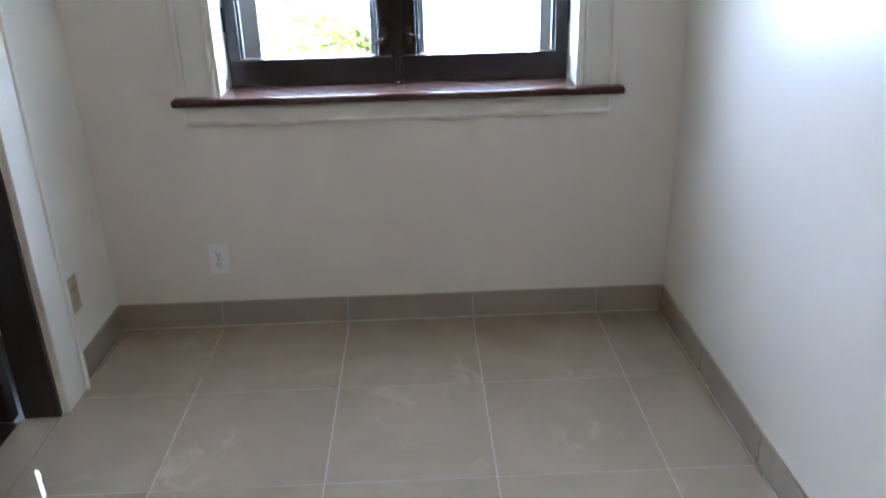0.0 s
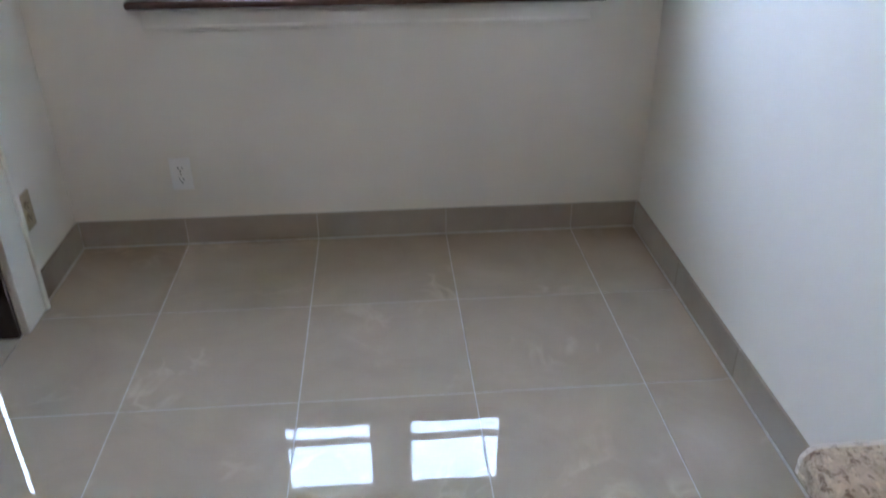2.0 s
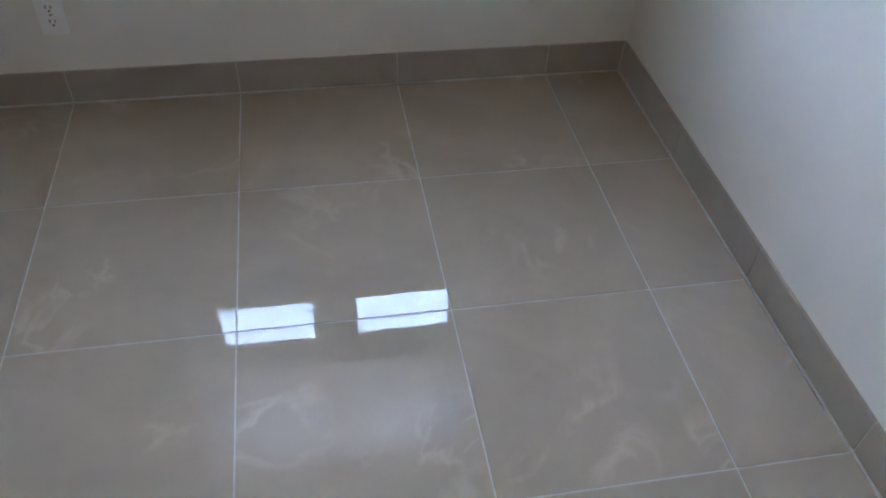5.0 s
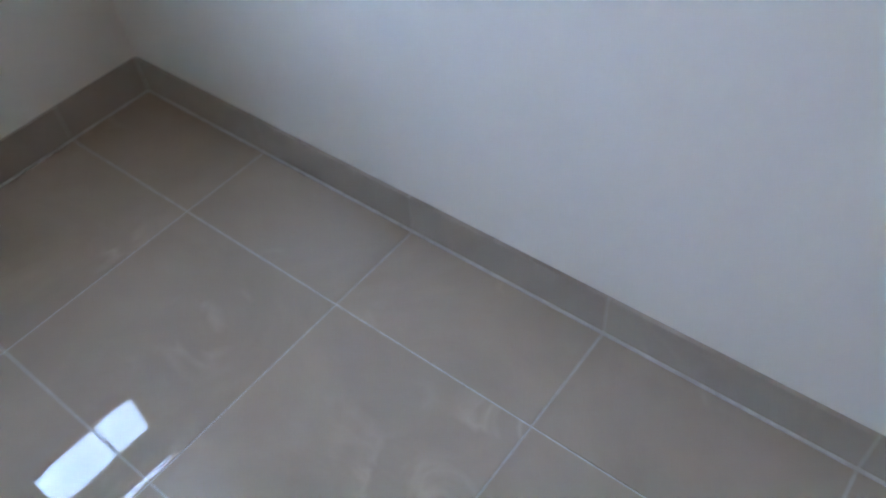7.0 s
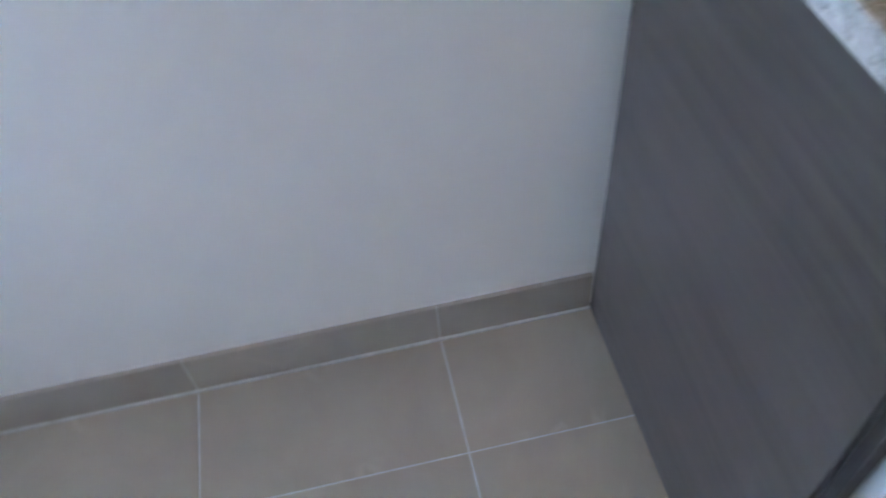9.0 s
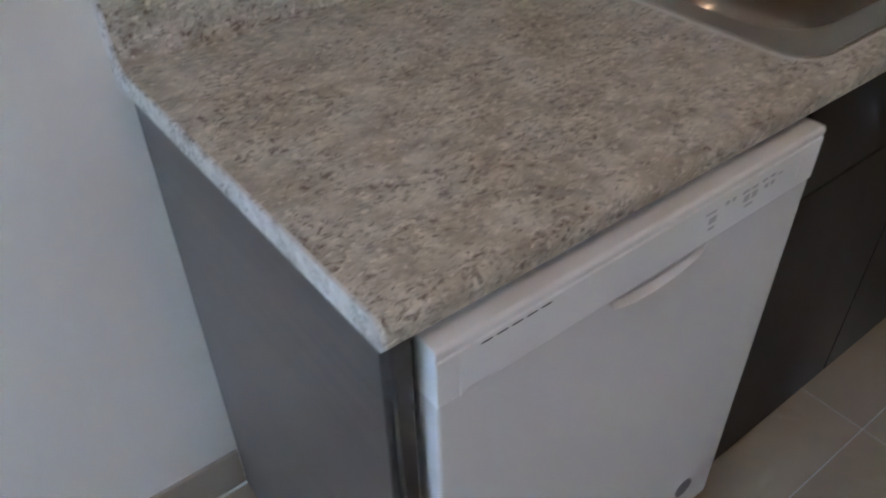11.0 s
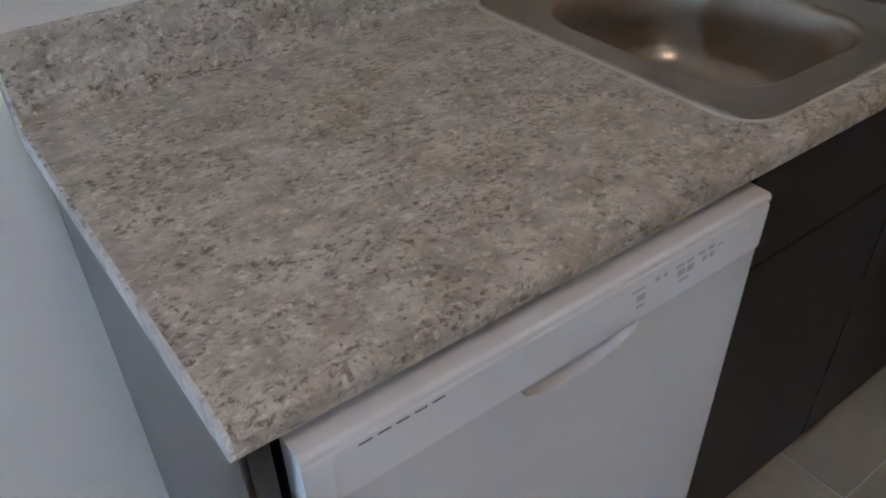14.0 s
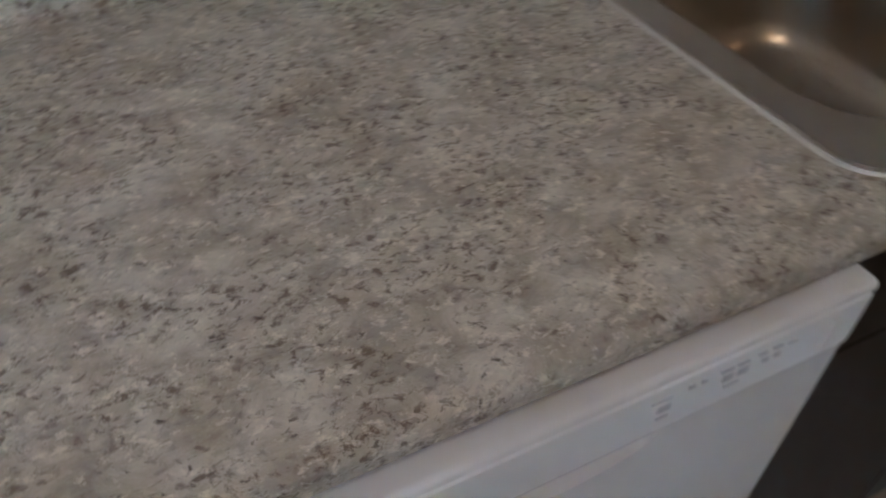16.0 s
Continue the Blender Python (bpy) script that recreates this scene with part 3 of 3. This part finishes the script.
# ---- base cabinets ----
def base_cabinet(y0, y1, label, doors=2, drawers=True):
    c = thing("base_cabinet", (-0.28, (y0 + y1) / 2, 0), label, "cabinet", "base cabinets under the worktop")
    cb = box(-0.572, -0.573, y1, y0, 0.10, TOP - 0.034)
    add_box(cb, -0.573, -0.02, y0 - 0.016, y0, 0.10, TOP - 0.034)
    add_box(cb, -0.573, -0.02, y1, y1 + 0.016, 0.10, TOP - 0.034)
    add_box(cb, -0.573, -0.02, y1 + 0.016, y0 - 0.016, 0.10, 0.116)
    part("body", cb, CAB_SHADED, c)
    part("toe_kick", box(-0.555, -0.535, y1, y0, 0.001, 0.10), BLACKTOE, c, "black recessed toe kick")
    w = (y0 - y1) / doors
    part("drawer_front", box(-0.594, -0.573, y1 + 0.002, y0 - 0.003, 0.713, TOP - 0.041, 0.0015), CAB_SHADED, c)
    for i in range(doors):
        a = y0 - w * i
        d = part("cabinet_door", box(-0.594, -0.573, a - w + 0.002, a - 0.003, 0.105, 0.707, 0.0015), CAB_SHADED, c)
        ky = a - w + 0.03 if i == 0 else a - 0.035
        k = rod((-0.593, ky, 0.686), (-0.612, ky, 0.686), 0.005, n=12)
        add_rod(k, (-0.610, ky, 0.686), (-0.622, ky, 0.686), 0.015, 0.013, 18)
        part("knob", k, BLACK, d, "small black round knob", True)
    return c


base_cabinet(-2.758, -3.590, "dark woodgrain sink cabinet with false drawer front and two doors")
base_cabinet(-3.592, -4.225, "dark woodgrain base cabinet with closed doors")


# ---- sink ----
sink = thing("kitchen_sink", (-0.30, -3.185, TOP), "brushed stainless steel double bowl drop-in sink", "sink")
SX0, SX1, SY0, SY1 = -0.572, -0.042, -3.615, -2.766
bowls = [(-0.522, -0.138, -3.150, -2.810), (-0.522, -0.138, -3.565, -3.225)]
# deck: a rim plate with two bowl openings, filled between outline and openings
bm = bmesh.new()
edges = []
for ring, z in ((rounded(SX0 + 0.008, SX1 - 0.008, SY0 + 0.008, SY1 - 0.008, 0.045), TOP + 0.004), *((rounded(*b_, 0.09), TOP + 0.004) for b_ in bowls)):
    vs = [bm.verts.new((x, y, z)) for x, y in ring]
    edges += [bm.edges.new((vs[i], vs[(i + 1) % len(vs)])) for i in range(len(vs))]
bmesh.ops.triangle_fill(bm, use_beauty=True, use_dissolve=False, edges=edges, normal=(0, 0, 1))
for x0, x1, y0, y1 in bowls:
    inside = [f for f in bm.faces if x0 + 0.01 < f.calc_center_median().x < x1 - 0.01 and y0 + 0.01 < f.calc_center_median().y < y1 - 0.01]
    bmesh.ops.delete(bm, geom=inside, context="FACES_ONLY")
rim = [[(x, y, z) for x, y in rounded(SX0 + g, SX1 - g, SY0 + g, SY1 - g, 0.053 - g)] for g, z in ((0.008, TOP + 0.004), (0.004, TOP + 0.0045), (0.001, TOP + 0.003), (0.0, TOP + 0.0006))]
loft(bm, rim, False)
bmesh.ops.recalc_face_normals(bm, faces=bm.faces)
part("deck", bm, STEEL, sink, "", False)
for x0, x1, y0, y1 in bowls:
    bm = bmesh.new()
    rings = []
    for g, z in ((0.0, 0.004), (0.003, 0.0028), (0.006, -0.002), (0.009, -0.012), (0.016, -0.060), (0.024, -0.110), (0.034, -0.134), (0.050, -0.148), (0.075, -0.153), (0.12, -0.156)):
        rings.append([(x, y, TOP + z) for x, y in rounded(x0 + g, x1 - g, y0 + g, y1 - g, max(0.03, 0.09 - g * 0.4))])
    loft(bm, rings)
    bmesh.ops.recalc_face_normals(bm, faces=bm.faces)
    bowl = part("bowl", bm, STEEL, sink, "", True)
    cx, cy = (x0 + x1) / 2, (y0 + y1) / 2
    part("drain", rod((cx, cy, TOP - 0.156), (cx, cy, TOP - 0.1535), 0.042, 0.038, 28), CHROME, bowl, "round chrome drain")
bm = bmesh.new()
loft(bm, [[(x, y, z) for x, y in rounded(SX0 - g, SX1 + g, SY0 - g, SY1 + g, 0.055 + g)] for g, z in ((-0.002, TOP + 0.0024), (0.0016, TOP + 0.0020), (0.0038, TOP + 0.0003))], False)
part("sealant_bead", bm, CAULK, sink, "pale sealant bead round the rim", True)

faucet = thing("faucet", (-0.09, -3.056, TOP + 0.004), "chrome kitchen faucet with separate lever on the sink deck", "faucet")
bm = rod((-0.09, -3.056, TOP + 0.010), (-0.09, -3.056, TOP + 0.045), 0.021, 0.019, 24)
add_rod(bm, (-0.09, -3.056, TOP + 0.045), (-0.09, -3.056, TOP + 0.062), 0.019, 0.010, 24)
part("hot_handle_base", bm, CHROME, faucet, "", True)
bm = rod((-0.09, -3.18, TOP + 0.010), (-0.09, -3.18, TOP + 0.11), 0.020, 0.017, 24)
part("spout_base", bm, CHROME, faucet, "", True)
bm = bmesh.new()
pts = [Vector((-0.09 - 0.19 * s, -3.18 + 0.06 * s, TOP + 0.10 + 0.10 * math.sin(math.pi * s * 0.85))) for s in np.linspace(0, 1, 9)]
for a, c in zip(pts, pts[1:]):
    add_rod(bm, a, c, 0.0105, n=14)
part("spout", bm, CHROME, faucet, "", True)
part("lever", rod((-0.09, -3.056, TOP + 0.056), (-0.135, -3.1, TOP + 0.070), 0.006, 0.0085, 12), CHROME, faucet, "", True)

# ---- ceiling lamp, out of view, added as warm fill ----
lamp = thing("ceiling_fill_light", (-1.35, -2.25, 2.475), "unseen round warm ceiling light added as fill", "lamp")
part("base", rod((-1.35, -2.25, 2.474), (-1.35, -2.25, 2.445), 0.16, 0.155, 32), WHITE_METAL, lamp)
bm = bmesh.new()
loft(bm, [[(-1.35 + r * math.cos(a), -2.25 + r * math.sin(a), z) for a in np.linspace(0, 2 * math.pi, 33)[:-1]] for r, z in ((0.15, 2.446), (0.147, 2.425), (0.13, 2.40), (0.09, 2.38), (0.04, 2.372))])
part("diffuser", bm, FILL_BULB, lamp, "glowing glass diffuser", True)

# ---- outside ----
solid("ground", box(-400, 400, 0.39, 800, -2.6, -2.5), LAWN, "grass outside the window", "ground")
mb = bmesh.new()
add_box(mb, -40, 36, 14.0, 14.2, -2.5, 45)
solid("backdrop", mb, HAZE, "bright hazy sky seen beyond the tree", "backdrop")
# unseen rail, added to end the panes' sky reflection in the floor
solid("storm_rail", box(WX0 * 1.125, WX1 * 1.125, 0.325, 0.382, 1.60, 1.76), STORM, "unseen grey rail added to cut off the sky", "window rail")
tree = thing("tree", (-1.45, 6.2, -2.5), "leafy green tree in sunlight outside the window", "tree")
bm = bmesh.new()
add_rod(bm, (-1.45, 6.2, -2.5), (-1.35, 6.1, -0.6), 0.13, 0.09, 12)
add_rod(bm, (-1.35, 6.1, -0.6), (-1.05, 5.8, 1.9), 0.09, 0.04, 10)
part("trunk", bm, BARK, tree)
rt = random.Random(3)
limbs = []
bm = bmesh.new()
for i in range(22):
    s = rt.random()
    a = Vector((-1.35, 6.1, -0.6)).lerp(Vector((-1.05, 5.8, 1.9)), s)
    e = a + Vector((rt.uniform(-1.1, 0.05), rt.uniform(-0.8, 0.5), rt.uniform(-0.1, 0.6)))
    limbs.append((a, e))
    add_rod(bm, a, e, 0.022, 0.006, 6)
part("limbs", bm, BARK, tree)
verts, faces = [], []
for i in range(2600):
    a, e = limbs[rt.randrange(len(limbs))]
    c = a.lerp(e, rt.uniform(0.35, 1.12)) + Vector((rt.gauss(0, 0.10), rt.gauss(0, 0.10), rt.gauss(0, 0.10)))
    u = Vector((rt.uniform(-1, 1), rt.uniform(-1, 1), rt.uniform(-1, 0.4))).normalized()
    w = u.cross(Vector((rt.uniform(-1, 1), rt.uniform(-1, 1), rt.uniform(-1, 1)))).normalized()
    L, W = rt.uniform(0.06, 0.11), rt.uniform(0.022, 0.04)
    k = len(verts)
    verts += [c - u * L * 0.5, c + w * W - u * 0.05 * L, c + u * L * 0.5, c - w * W - u * 0.05 * L]
    faces.append((k, k + 1, k + 2, k + 3))
me = bpy.data.meshes.new("crown")
me.from_pydata(verts, [], faces)
me.materials.append(LEAF)
crown = new("crown", me)
crown.parent = tree
crown.matrix_parent_inverse = Matrix.Translation(-tree.location)

# ---- floor tiles and skirting, piece by piece ----
G, JX, JY, GAP = 0.4572, -0.2465, -0.4556, 0.0036
WEST, SOUTH = WEST * 1.125, SOUTH * 1.125
floor = thing("floor", (-0.9, -2, 0), "polished beige porcelain tile floor with pale grout", "floor", kind="structure")
part("grout_bed", box(WEST, 0, SOUTH, 0, -0.10, -0.0012), GROUT, floor, "pale grout")


def cuts(start, step, low, high):
    k = math.floor((low - start) / step)
    c = [low] + [start + step * i for i in range(int(k), int(k) + 40) if low + 0.01 < start + step * i < high - 0.01] + [high]
    return c


def tile_field(xs, ys):
    shared = {}
    for x0, x1 in zip(xs, xs[1:]):
        for y0, y1 in zip(ys, ys[1:]):
            w, d = round(x1 - x0 - GAP, 4), round(y1 - y0 - GAP, 4)
            if (w, d) not in shared:
                shared[w, d] = mesh_from("tile", box(-w / 2, w / 2, -d / 2, d / 2, -0.009, 0, 0.0004, 1), TILE)
            o = new("tile", shared[w, d])
            o.parent = floor
            o.matrix_parent_inverse = Matrix.Translation(-floor.location)
            o.location = ((x0 + x1) / 2, (y0 + y1) / 2, 0)


tile_field(cuts(JX, G, WEST, 0), cuts(JY, G, SOUTH, 0))

skirting = thing("baseboard", (-0.9, 0, 0), "taupe tile skirting with pale joints", "baseboard", kind="structure")
BH = 0.099
bm = box(WEST, -0.0005, -0.0075, 0, 0.003, BH - 0.001)
add_box(bm, -0.0075, -0.0002, -2.121, -0.008, 0.003, BH - 0.001)
add_box(bm, WEST, WEST + 0.0075, -0.388, -0.008, 0.003, BH - 0.001)
add_box(bm, WEST, -0.001, -0.0155, -0.001, 0.0, 0.0035)
add_box(bm, -0.0155, -0.001, -2.121, -0.0137, 0.0, 0.0035)
add_box(bm, WEST + 0.001, WEST + 0.0155, -0.388, -0.0137, 0.0, 0.0035)
part("joint", bm, GROUT, skirting, "pale skirting grout")
for a, c in zip((xs := cuts(JX, G, WEST + 0.011, -0.011)), xs[1:]):
    part("skirting_tile", box(a + 0.0015, c - 0.0015, -0.010, -0.001, 0.0036, BH, 0.001, 1), SKIRT, skirting)
for a, c in zip((ys := cuts(JY, G, -2.121, -0.011)), ys[1:]):
    part("skirting_tile", box(-0.010, -0.001, a + 0.0015, c - 0.0015, 0.0036, BH, 0.001, 1), SKIRT, skirting)
part("skirting_tile", box(WEST + 0.001, WEST + 0.010, -0.388, -0.011, 0.0036, BH, 0.001, 1), SKIRT, skirting)
